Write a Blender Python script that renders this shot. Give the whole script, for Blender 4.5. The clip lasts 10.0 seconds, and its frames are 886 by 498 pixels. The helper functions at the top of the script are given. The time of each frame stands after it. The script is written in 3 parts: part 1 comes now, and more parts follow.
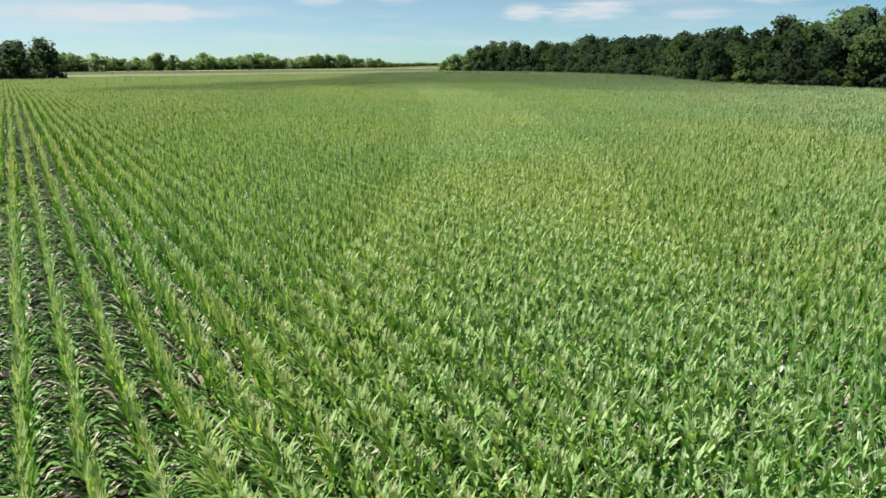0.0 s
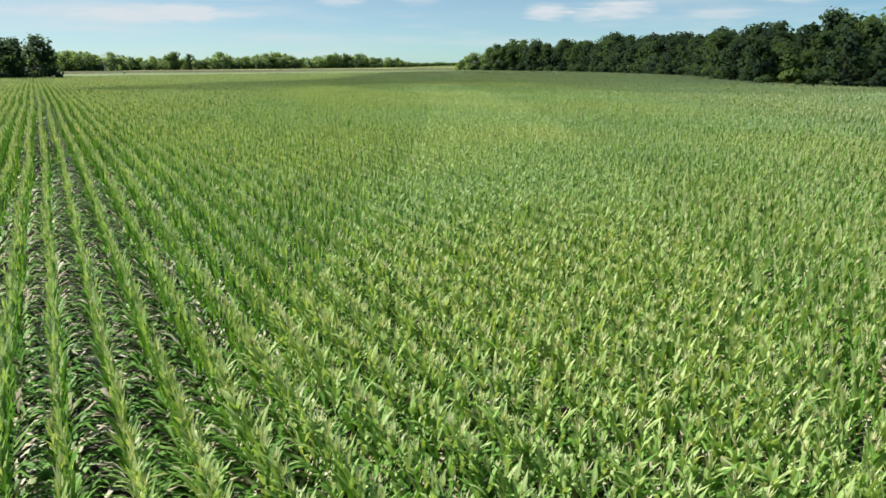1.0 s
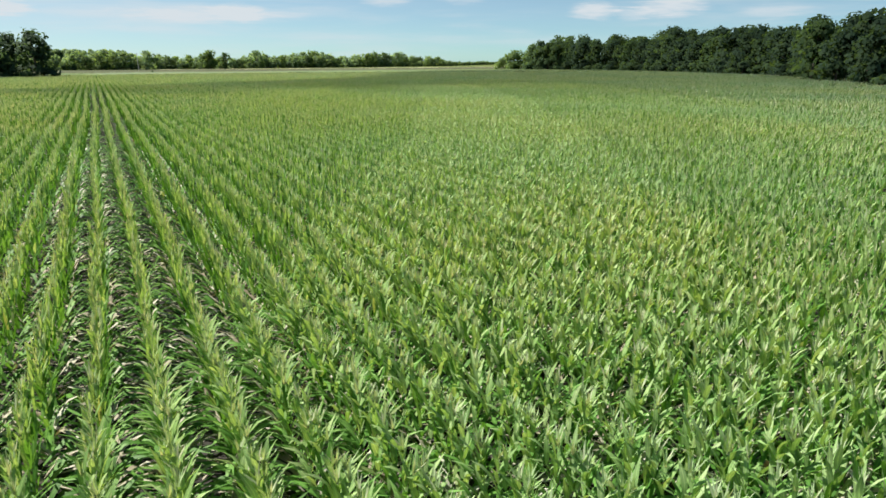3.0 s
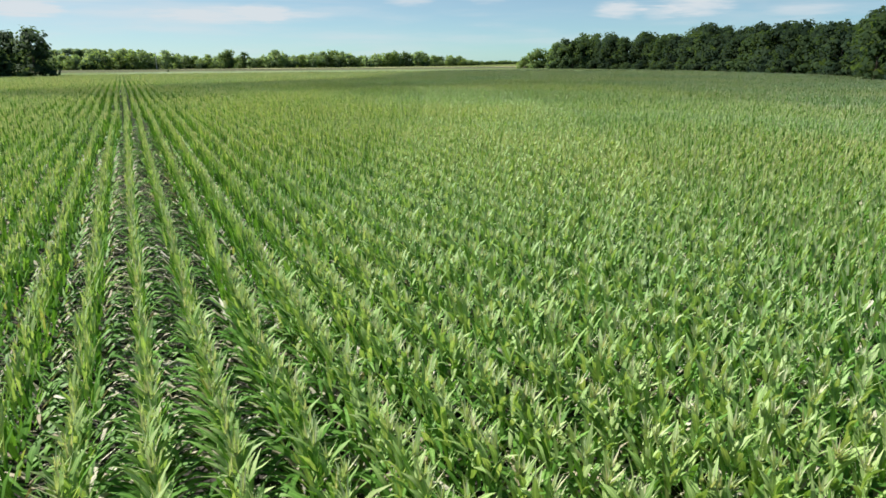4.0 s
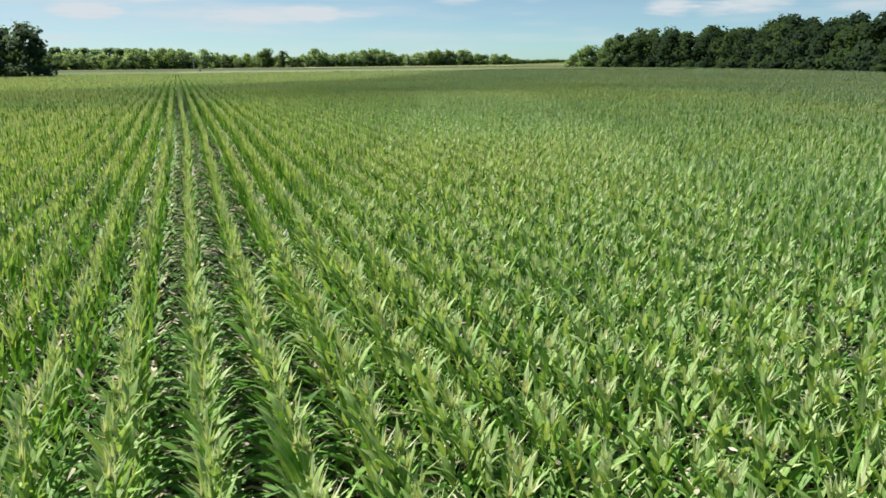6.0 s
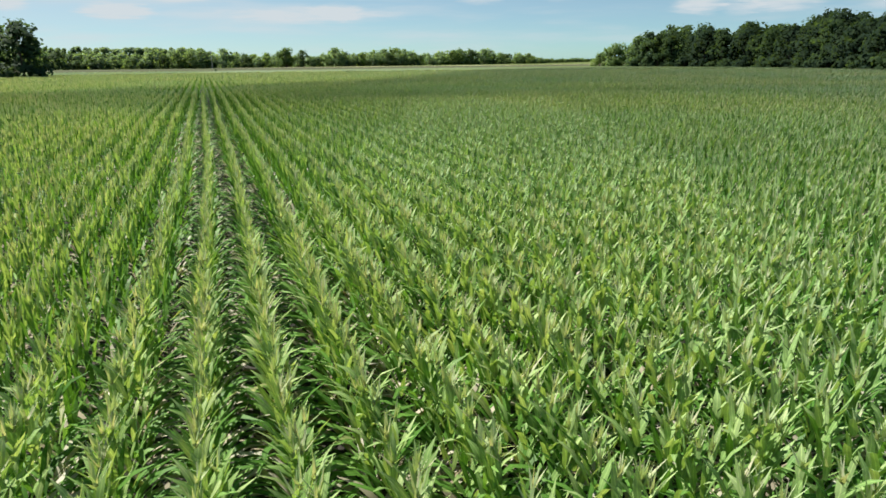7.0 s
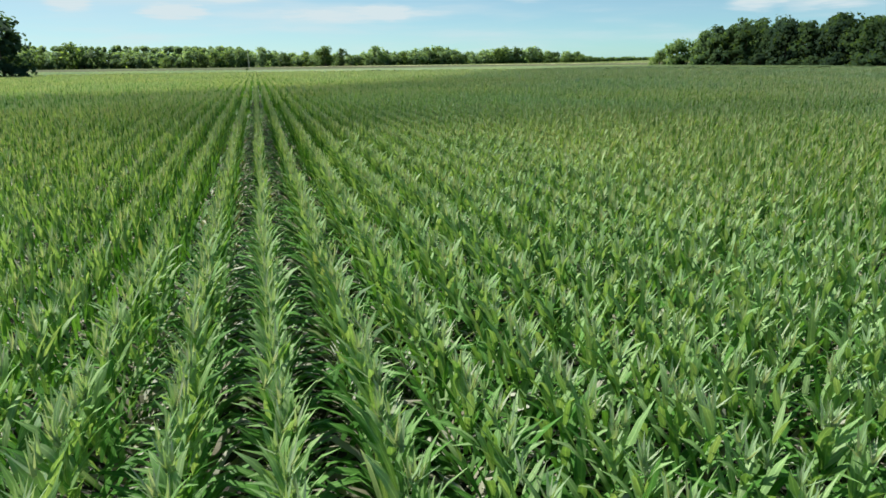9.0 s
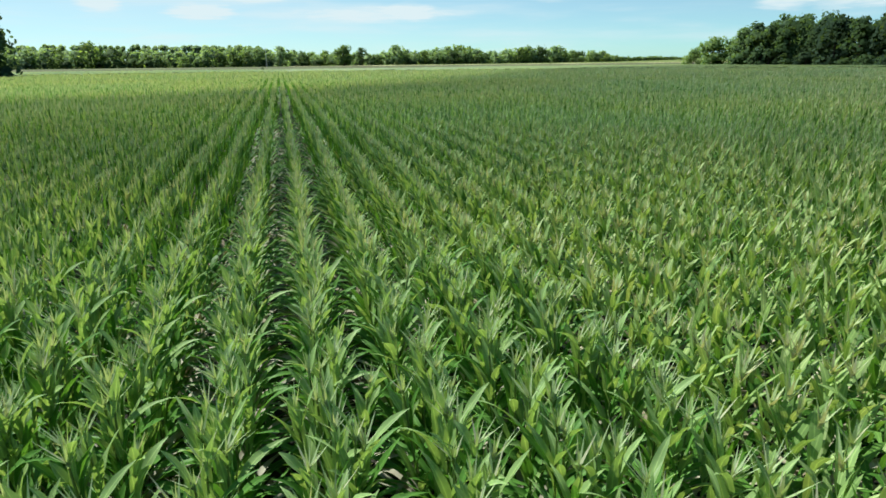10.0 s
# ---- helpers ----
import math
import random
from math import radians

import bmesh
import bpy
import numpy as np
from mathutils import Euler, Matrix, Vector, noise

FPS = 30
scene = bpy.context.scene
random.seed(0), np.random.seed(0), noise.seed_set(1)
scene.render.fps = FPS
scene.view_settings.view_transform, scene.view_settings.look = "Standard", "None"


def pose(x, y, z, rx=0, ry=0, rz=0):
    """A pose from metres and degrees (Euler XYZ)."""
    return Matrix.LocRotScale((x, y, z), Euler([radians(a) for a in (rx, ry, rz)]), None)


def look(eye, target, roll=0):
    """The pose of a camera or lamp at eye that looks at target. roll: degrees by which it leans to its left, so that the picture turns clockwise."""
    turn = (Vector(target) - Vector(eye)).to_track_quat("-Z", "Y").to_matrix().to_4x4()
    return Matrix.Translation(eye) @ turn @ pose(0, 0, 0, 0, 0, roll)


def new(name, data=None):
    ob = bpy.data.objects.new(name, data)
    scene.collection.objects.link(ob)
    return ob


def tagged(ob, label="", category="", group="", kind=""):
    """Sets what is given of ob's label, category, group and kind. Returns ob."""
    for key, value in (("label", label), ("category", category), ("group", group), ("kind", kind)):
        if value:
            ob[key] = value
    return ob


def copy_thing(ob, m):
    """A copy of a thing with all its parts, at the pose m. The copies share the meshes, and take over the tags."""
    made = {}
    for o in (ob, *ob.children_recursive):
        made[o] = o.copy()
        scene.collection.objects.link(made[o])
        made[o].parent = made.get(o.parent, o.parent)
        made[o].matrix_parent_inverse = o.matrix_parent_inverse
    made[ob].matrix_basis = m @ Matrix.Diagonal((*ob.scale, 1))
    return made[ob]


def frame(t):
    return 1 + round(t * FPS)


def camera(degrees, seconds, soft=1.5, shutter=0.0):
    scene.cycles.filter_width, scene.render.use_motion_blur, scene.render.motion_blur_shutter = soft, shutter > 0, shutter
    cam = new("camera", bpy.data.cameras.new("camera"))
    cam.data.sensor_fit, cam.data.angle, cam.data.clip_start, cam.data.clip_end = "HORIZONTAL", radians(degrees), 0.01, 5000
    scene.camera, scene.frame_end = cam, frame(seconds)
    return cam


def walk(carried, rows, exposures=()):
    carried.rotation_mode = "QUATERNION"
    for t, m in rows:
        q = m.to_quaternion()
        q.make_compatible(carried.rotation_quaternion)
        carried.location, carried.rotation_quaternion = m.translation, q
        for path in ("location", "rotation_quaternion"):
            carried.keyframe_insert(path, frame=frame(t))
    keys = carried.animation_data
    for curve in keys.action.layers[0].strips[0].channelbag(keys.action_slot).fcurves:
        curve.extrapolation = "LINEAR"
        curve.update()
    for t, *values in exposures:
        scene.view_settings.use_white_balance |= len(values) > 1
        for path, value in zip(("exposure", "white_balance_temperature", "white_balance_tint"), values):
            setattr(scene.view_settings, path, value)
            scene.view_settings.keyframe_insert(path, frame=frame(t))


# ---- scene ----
cam = camera(70.94, 10.0, soft=1.6)


def aim(x, y, z, yaw, pitch, roll):
    """A camera at x, y, z, turned left by yaw from +y, tilted up by pitch."""
    return pose(x, y, z, 90 + pitch, 0, yaw) @ pose(0, 0, 0, 0, 0, roll)


PATH = [
    (0.0, aim(-16.086, -27.406, 7.233, -34.047, -17.045, 0.016)),
    (0.5, aim(-11.139, -21.922, 6.980, -33.141, -17.050, 0.047)),
    (1.0, aim(-6.392, -16.499, 6.750, -32.213, -17.058, 0.064)),
    (1.5, aim(-1.853, -11.125, 6.539, -31.265, -17.069, 0.068)),
    (2.0, aim(2.477, -5.788, 6.347, -30.299, -17.082, 0.061)),
    (2.5, aim(6.601, -0.477, 6.171, -29.317, -17.098, 0.044)),
    (3.0, aim(10.527, 4.821, 6.010, -28.321, -17.115, 0.018)),
    (3.5, aim(14.280, 10.116, 5.861, -27.313, -17.134, -0.014)),
    (4.0, aim(17.890, 15.421, 5.722, -26.293, -17.154, -0.053)),
    (4.5, aim(21.389, 20.747, 5.593, -25.265, -17.175, -0.095)),
    (5.0, aim(24.804, 26.107, 5.471, -24.229, -17.196, -0.139)),
    (5.5, aim(28.159, 31.511, 5.353, -23.188, -17.218, -0.185)),
    (6.0, aim(31.446, 36.971, 5.239, -22.144, -17.239, -0.230)),
    (6.5, aim(34.646, 42.500, 5.127, -21.098, -17.260, -0.274)),
    (7.0, aim(37.744, 48.109, 5.014, -20.052, -17.280, -0.314)),
    (7.5, aim(40.722, 53.809, 4.898, -19.008, -17.300, -0.349)),
    (8.0, aim(43.568, 59.612, 4.779, -17.968, -17.317, -0.378)),
    (8.5, aim(46.296, 65.531, 4.653, -16.933, -17.333, -0.399)),
    (9.0, aim(48.922, 71.576, 4.519, -15.906, -17.347, -0.411)),
    (9.5, aim(51.465, 77.760, 4.376, -14.887, -17.358, -0.413)),
    (10.0, aim(53.942, 84.094, 4.221, -13.880, -17.367, -0.402)),
]
walk(cam, PATH, exposures=[(0.0, 0.91, 6500, 10), (5.0, 0.88, 6500, 10), (6.5, 0.84, 6500, 9.5), (7.5, 0.8, 6450, 8), (8.5, 0.88, 6340, 4.5), (9.0, 0.95, 6290, 2.7), (10.0, 1.1, 6230, 0.5)])

# ---- light ----
SUN_AZ, SUN_EL = radians(-41), radians(52)   # azimuth from +y, clockwise
TO_SUN = Vector((math.sin(SUN_AZ) * math.cos(SUN_EL), math.cos(SUN_AZ) * math.cos(SUN_EL), math.sin(SUN_EL)))
sun_data = bpy.data.lights.new("sun", "SUN")
sun_data.energy, sun_data.angle, sun_data.color = 5.0, radians(0.53), (1.0, 0.95, 0.87)
sun = new("sun", sun_data)
sun.matrix_world = look((0, 0, 300), Vector((0, 0, 300)) - TO_SUN)


def build_world():
    w = bpy.data.worlds.new("sky")
    scene.world = w
    w.use_nodes = True
    nt = w.node_tree
    nt.nodes.clear()
    N, L = nt.nodes.new, nt.links.new

    def math_node(op, a, b=None):
        n = N("ShaderNodeMath")
        n.operation = op
        for k, v in ((0, a), (1, b)):
            if v is None:
                continue
            if isinstance(v, (int, float)):
                n.inputs[k].default_value = v
            else:
                L(v, n.inputs[k])
        return n.outputs[0]

    sky = N("ShaderNodeTexSky")
    sky.sky_type, sky.sun_disc = "NISHITA", False
    sky.sun_elevation, sky.sun_rotation = SUN_EL, SUN_AZ
    sky.air_density, sky.dust_density, sky.ozone_density = 0.6, 0.1, 3.0
    tc = N("ShaderNodeTexCoord")
    sep = N("ShaderNodeSeparateXYZ")
    L(tc.outputs["Generated"], sep.inputs[0])
    # layered veil: long level streaks, whiter towards the sun's side
    comb = N("ShaderNodeCombineXYZ")
    L(sep.outputs[0], comb.inputs[0])
    L(sep.outputs[1], comb.inputs[1])
    L(math_node("MULTIPLY", sep.outputs[2], 9.0), comb.inputs[2])

    def noise_at(scale, detail, rough):
        n = N("ShaderNodeTexNoise")
        n.inputs["Scale"].default_value, n.inputs["Detail"].default_value, n.inputs["Roughness"].default_value = scale, detail, rough
        L(comb.outputs[0], n.inputs["Vector"])
        return n.outputs["Fac"]

    def mapped(src, a, b, c, d, smooth=True):
        n = N("ShaderNodeMapRange")
        n.interpolation_type = "SMOOTHSTEP" if smooth else "LINEAR"
        for k, v in zip((1, 2, 3, 4), (a, b, c, d)):
            n.inputs[k].default_value = v
        L(src, n.inputs[0])
        return n.outputs[0]

    streak = mapped(noise_at(4.2, 6, 0.55), 0.42, 0.72, 0.0, 0.3)
    veil = mapped(noise_at(1.5, 3, 0.5), 0.3, 0.75, 0.1, 0.32, False)
    azimuth = math_node("MULTIPLY", math_node("ARCTAN2", sep.outputs[0], sep.outputs[1]), 180 / math.pi)
    height = math_node("MULTIPLY", math_node("ARCSINE", sep.outputs[2]), 180 / math.pi)
    side = mapped(azimuth, -16.0, 36.0, 0.24, 0.0)
    ragged = math_node("MULTIPLY", math_node("SUBTRACT", noise_at(24.0, 5, 0.6), 0.5), 3.4)
    # fair-weather cumulus low over the horizon: azimuth, height, half width, half height in degrees, density
    heaps = ((-34, 4.2, 4.0, 0.9, 0.7), (-24, 3.6, 3.0, 0.7, 0.6), (-13.3, 3.9, 1.4, 0.6, 0.6), (-6.1, 3.4, 2.2, 0.6, 0.75), (-1.8, 4.7, 2.4, 0.5, 0.55),
             (8.8, 3.3, 6.2, 0.55, 0.42), (11.2, 3.6, 1.8, 0.6, 0.6), (23.4, 4.8, 1.8, 0.55, 0.5), (30.0, 4.9, 2.0, 0.45, 0.4),
             (41.2, 3.75, 1.8, 0.65, 0.75), (44.3, 3.5, 1.4, 0.5, 0.5), (47.2, 3.9, 2.4, 0.75, 0.65), (55.0, 3.4, 2.4, 0.5, 0.35), (61.0, 4.8, 3.0, 0.7, 0.5))
    white = math_node("ADD", math_node("ADD", streak, veil), side)
    for a, e, w, h, k in heaps:
        dx = math_node("MULTIPLY", math_node("SUBTRACT", azimuth, a), 1 / w)
        dy = math_node("MULTIPLY", math_node("SUBTRACT", height, e), 1 / h)
        d = math_node("ADD", math_node("ADD", math_node("MULTIPLY", dx, dx), math_node("MULTIPLY", dy, dy)), ragged)
        white = math_node("ADD", white, mapped(d, -0.6, 2.0, k, 0.0))
    upper = N("ShaderNodeMapRange")
    upper.interpolation_type = "SMOOTHSTEP"
    upper.inputs[1].default_value, upper.inputs[2].default_value = 0.12, 0.45
    upper.inputs[3].default_value, upper.inputs[4].default_value = 1.0, 0.08
    L(sep.outputs[2], upper.inputs[0])
    cover = math_node("MINIMUM", white, 0.95)
    mix = N("ShaderNodeMix")
    mix.data_type = "RGBA"
    L(math_node("MULTIPLY", cover, upper.outputs[0]), mix.inputs["Factor"])
    low = N("ShaderNodeMix")
    low.data_type, low.blend_type = "RGBA", "MULTIPLY"
    low.inputs["Factor"].default_value = 1.0
    low.inputs["B"].default_value = (0.74, 1.05, 1.02, 1)
    L(sky.outputs[0], low.inputs["A"])
    L(low.outputs["Result"], mix.inputs["A"])
    mix.inputs["B"].default_value = (7.1, 7.65, 8.05, 1)
    bg = N("ShaderNodeBackground")
    bg.inputs["Strength"].default_value = 0.053
    out = N("ShaderNodeOutputWorld")
    L(mix.outputs["Result"], bg.inputs["Color"])
    L(bg.outputs[0], out.inputs["Surface"])


build_world()

# ---- materials ----
def node_mat(name):
    m = bpy.data.materials.new(name)
    m.use_nodes = True
    nt = m.node_tree
    nt.nodes.clear()
    out = nt.nodes.new("ShaderNodeOutputMaterial")
    return m, nt, out


def noise_node(nt, scale, detail=4, rough=0.55, coord="Object"):
    tc = nt.nodes.new("ShaderNodeTexCoord")
    n = nt.nodes.new("ShaderNodeTexNoise")
    n.inputs["Scale"].default_value, n.inputs["Detail"].default_value, n.inputs["Roughness"].default_value = scale, detail, rough
    nt.links.new(tc.outputs[coord], n.inputs["Vector"])
    return n


def ramp_node(nt, src, stops):
    r = nt.nodes.new("ShaderNodeValToRGB")
    e = r.color_ramp.elements
    while len(e) < len(stops):
        e.new(0.5)
    for k, (p, c) in enumerate(stops):
        e[k].position, e[k].color = p, (*c, 1)
    nt.links.new(src, r.inputs[0])
    return r.outputs[0]


def mix_rgb(nt, fac, a, b, mode="MIX"):
    n = nt.nodes.new("ShaderNodeMix")
    n.data_type, n.blend_type = "RGBA", mode
    for key, v in (("Factor", fac), ("A", a), ("B", b)):
        if isinstance(v, (int, float)):
            n.inputs[key].default_value = v
        elif isinstance(v, tuple):
            n.inputs[key].default_value = (*v, 1)
        else:
            nt.links.new(v, n.inputs[key])
    return n.outputs["Result"]


def leaf_material(name, stops, rough=0.45, through_part=0.3, island=True, patch=0.05, patch_tint=(1.25, 1.12, 0.7), gloss=0.5, rib=False):
    """Leaf: colour by leaf, by patch of the crop, a glossy face and light coming through."""
    m, nt, out = node_mat(name)
    if island:
        g = nt.nodes.new("ShaderNodeNewGeometry")
        src = g.outputs["Random Per Island"]
    else:
        g = nt.nodes.new("ShaderNodeObjectInfo")
        src = g.outputs["Random"]
    col = ramp_node(nt, src, stops)
    fine = noise_node(nt, 9.0, 3)
    col = mix_rgb(nt, 0.35, col, ramp_node(nt, fine.outputs["Fac"], [(0.3, (0.55, 0.6, 0.5)), (0.7, (1.3, 1.25, 1.2))]), "MULTIPLY")
    big = noise_node(nt, patch, 3)
    col = mix_rgb(nt, 1.0, col, ramp_node(nt, big.outputs["Fac"], [(0.38, (0.9, 0.95, 1.0)), (0.62, patch_tint)]), "MULTIPLY")
    if rib:
        at = nt.nodes.new("ShaderNodeAttribute")
        at.attribute_name = "across"
        col = mix_rgb(nt, 1.0, col, ramp_node(nt, at.outputs["Fac"], [(0.0, (0.92, 0.92, 0.92)), (0.3, (0.86, 0.9, 0.86)), (0.43, (1.0, 1.0, 1.0)), (0.5, (1.5, 1.4, 1.4)), (0.57, (1.0, 1.0, 1.0)), (0.7, (0.86, 0.9, 0.86)), (1.0, (0.98, 0.98, 0.95))]), "MULTIPLY")
    b = nt.nodes.new("ShaderNodeBsdfPrincipled")
    nt.links.new(col, b.inputs["Base Color"])
    b.inputs["Roughness"].default_value = rough
    b.inputs["Specular IOR Level"].default_value = gloss
    t = nt.nodes.new("ShaderNodeBsdfTranslucent")
    nt.links.new(mix_rgb(nt, 1.0, col, (1.25, 1.2, 0.55), "MULTIPLY"), t.inputs["Color"])
    mx = nt.nodes.new("ShaderNodeMixShader")
    mx.inputs[0].default_value = through_part
    nt.links.new(b.outputs[0], mx.inputs[1])
    nt.links.new(t.outputs[0], mx.inputs[2])
    nt.links.new(mx.outputs[0], out.inputs["Surface"])
    return m


def solid_material(name, stops, scale, rough=0.9, bump=0.0, bump_scale=8.0, second=0.02, second_stops=None, gloss=0.2):
    m, nt, out = node_mat(name)
    n = noise_node(nt, scale, 6, 0.6)
    col = ramp_node(nt, n.outputs["Fac"], stops)
    n2 = noise_node(nt, second, 3)
    col = mix_rgb(nt, 1.0, col, ramp_node(nt, n2.outputs["Fac"], second_stops or [(0.35, (0.85, 0.85, 0.85)), (0.65, (1.12, 1.12, 1.12))]), "MULTIPLY")
    b = nt.nodes.new("ShaderNodeBsdfPrincipled")
    nt.links.new(col, b.inputs["Base Color"])
    b.inputs["Roughness"].default_value, b.inputs["Specular IOR Level"].default_value = rough, gloss
    if bump:
        n3 = noise_node(nt, bump_scale, 5)
        bp = nt.nodes.new("ShaderNodeBump")
        bp.inputs["Strength"].default_value, bp.inputs["Distance"].default_value = 0.8, bump
        nt.links.new(n3.outputs["Fac"], bp.inputs["Height"])
        nt.links.new(bp.outputs[0], b.inputs["Normal"])
    nt.links.new(b.outputs[0], out.inputs["Surface"])
    return m


# young upper leaves are paler; the wider contrast paints sunlit crests, shaded flanks
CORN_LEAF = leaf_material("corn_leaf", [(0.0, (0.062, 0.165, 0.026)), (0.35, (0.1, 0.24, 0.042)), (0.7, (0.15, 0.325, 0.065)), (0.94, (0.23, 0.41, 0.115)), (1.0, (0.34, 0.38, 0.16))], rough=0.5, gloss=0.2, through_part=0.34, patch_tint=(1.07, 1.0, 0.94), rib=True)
LIT_TOP_LEAF = leaf_material("corn_lit_top_leaf", [(0.0, (0.23, 0.385, 0.122)), (0.5, (0.335, 0.495, 0.183)), (1.0, (0.45, 0.58, 0.265))], rough=0.52, gloss=0.22, through_part=0.32, patch_tint=(1.07, 1.0, 0.94), rib=True)
TASSEL = leaf_material("corn_tassel", [(0.0, (0.36, 0.5, 0.24)), (0.6, (0.46, 0.56, 0.32)), (1.0, (0.58, 0.58, 0.4))], rough=0.7, through_part=0.3, gloss=0.2, patch_tint=(1.08, 1.0, 0.94))
STALK = leaf_material("corn_stalk", [(0.0, (0.09, 0.17, 0.04)), (1.0, (0.17, 0.23, 0.07))], rough=0.5, through_part=0.05)
# dead leaves and litter; its whiteness also paints glints on low arching leaves
DRY_GLINT_LEAF = leaf_material("dry_glint_leaf", [(0.0, (0.26, 0.22, 0.15)), (0.5, (0.4, 0.37, 0.27)), (1.0, (0.54, 0.53, 0.43))], rough=0.6, through_part=0.15, gloss=0.3, patch_tint=(1.05, 1.0, 0.95))
SOIL = solid_material("soil", [(0.25, (0.026, 0.025, 0.02)), (0.6, (0.052, 0.049, 0.04)), (0.8, (0.1, 0.094, 0.078))], 2.2, 0.95, 0.05, 9.0)
BEANS = solid_material("bean_leaves", [(0.3, (0.068, 0.08, 0.043)), (0.7, (0.105, 0.113, 0.06))], 0.5, 0.9, 0.0, 2.0, 0.012, gloss=0.05)
STUBBLE = solid_material("stubble_straw", [(0.3, (0.34, 0.30, 0.17)), (0.7, (0.46, 0.41, 0.25))], 0.4, 0.9, 0.1, 3.0)
VERGE = solid_material("verge_grass", [(0.3, (0.08, 0.11, 0.035)), (0.7, (0.15, 0.18, 0.06))], 0.6, 0.9, 0.0, 3.0, gloss=0.05)
BARK = solid_material("bark", [(0.3, (0.07, 0.055, 0.04)), (0.7, (0.17, 0.14, 0.11))], 3.0, 0.9, 0.05, 12.0)


# ---- building blocks ----
def raw_mesh(name, verts, quads_tris, mats, mat_index=None, smooth=False, across=None):
    """One mesh from arrays: quads_tris is a list of (n, k) index arrays."""
    me = bpy.data.meshes.new(name)
    loops = np.concatenate([f.ravel() for f in quads_tris])
    sizes = np.concatenate([np.full(len(f), f.shape[1]) for f in quads_tris])
    me.vertices.add(len(verts))
    me.vertices.foreach_set("co", np.asarray(verts, np.float32).ravel())
    me.loops.add(len(loops))
    me.loops.foreach_set("vertex_index", loops.astype(np.int32))
    me.polygons.add(len(sizes))
    me.polygons.foreach_set("loop_start", (np.cumsum(sizes) - sizes).astype(np.int32))
    for m in mats:
        me.materials.append(m)
    if mat_index is not None:
        me.polygons.foreach_set("material_index", np.asarray(mat_index, np.int32))
    me.update(calc_edges=True)
    me.polygons.foreach_set("use_smooth", np.full(len(sizes), smooth))
    if across is not None:
        me.attributes.new("across", "FLOAT", "POINT").data.foreach_set("value", np.asarray(across, np.float32))
    return me


def part(name, me, parent, label=""):
    ob = new(name, me)
    ob.parent = parent
    return tagged(ob, label=label)


# ---- land ----
def ramp_down(y):
    y = np.asarray(y, float)
    return -0.0125 * 30 * np.logaddexp(0, (y - 120) / 30) + 0.0062 * 60 * np.logaddexp(0, (y - 340) / 60)


def land(x, y):
    """Height of the soil: level under the flight, falling gently beyond."""
    x, y = np.asarray(x, float), np.asarray(y, float)
    return ramp_down(y) + 0.05 * np.sin(x * 0.045 + 1) * np.sin(y * 0.06)


def sheet(name, x0, x1, y0, y1, nx, ny, lift, mat, label, category, wobble=0.0, warp=None):
    """A piece of ground that follows the land."""
    u, v = np.linspace(0, 1, nx), np.linspace(0, 1, ny)
    if warp:
        u, v = warp(u), warp(v)
    gx, gy = np.meshgrid(x0 + (x1 - x0) * u, y0 + (y1 - y0) * v, indexing="ij")
    r = np.random.RandomState(5)
    gz = land(gx, gy) + lift + wobble * r.rand(nx, ny)
    i = np.arange(nx * ny).reshape(nx, ny)
    f = np.stack([i[:-1, :-1], i[1:, :-1], i[1:, 1:], i[:-1, 1:]], -1).reshape(-1, 4)
    ob = new(name, raw_mesh(name, np.stack([gx, gy, gz], -1).reshape(-1, 3), [f], [mat], smooth=True))
    return tagged(ob, label, category, kind="structure")


def crowd(u):
    s = 2 * u - 1
    return 0.5 + 0.5 * np.sign(s) * (0.16 * np.abs(s) + 0.84 * np.abs(s) ** 4)


sheet("ground", -3000, 3000, -2600, 3400, 160, 160, 0.0, SOIL, "brown bare soil under the corn crop", "soil", warp=crowd)
FIELD_END = 335.0
sheet("field", -700, 900, FIELD_END + 6, 611.5, 90, 40, 0.35, BEANS, "low dull green bean field beyond the corn", "field", 0.04)
sheet("stubble", 60, 900, 612, 634, 90, 6, 0.3, STUBBLE, "pale straw stubble strip in front of the trees", "stubble", 0.05)
sheet("meadow", -1600, 1600, 634.5, 2600, 60, 60, 0.25, VERGE, "distant rough grassland behind the trees", "meadow", 0.1)
sheet("verge", -700, 900, FIELD_END, FIELD_END + 5.6, 90, 3, 0.12, VERGE, "rough grass verge at the end of the corn", "grass", 0.1)


# ---- trees ----
# dark (blue-grey) and far (paler) carry distance haze in their leaf colour
TREE_TONES = {
    "dark": [(0.0, (0.052, 0.09, 0.056)), (0.5, (0.067, 0.115, 0.068)), (1.0, (0.086, 0.14, 0.078))],
    "mid": [(0.0, (0.07, 0.12, 0.054)), (0.5, (0.092, 0.152, 0.068)), (1.0, (0.115, 0.182, 0.082))],
    "light": [(0.0, (0.115, 0.19, 0.068)), (0.5, (0.15, 0.23, 0.084)), (1.0, (0.195, 0.275, 0.105))],
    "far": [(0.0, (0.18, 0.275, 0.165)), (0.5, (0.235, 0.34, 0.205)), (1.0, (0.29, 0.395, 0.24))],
}
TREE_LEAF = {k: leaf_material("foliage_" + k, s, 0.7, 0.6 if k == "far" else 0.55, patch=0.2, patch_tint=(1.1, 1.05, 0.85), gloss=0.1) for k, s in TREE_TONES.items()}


LEAF_NORMALS = {}


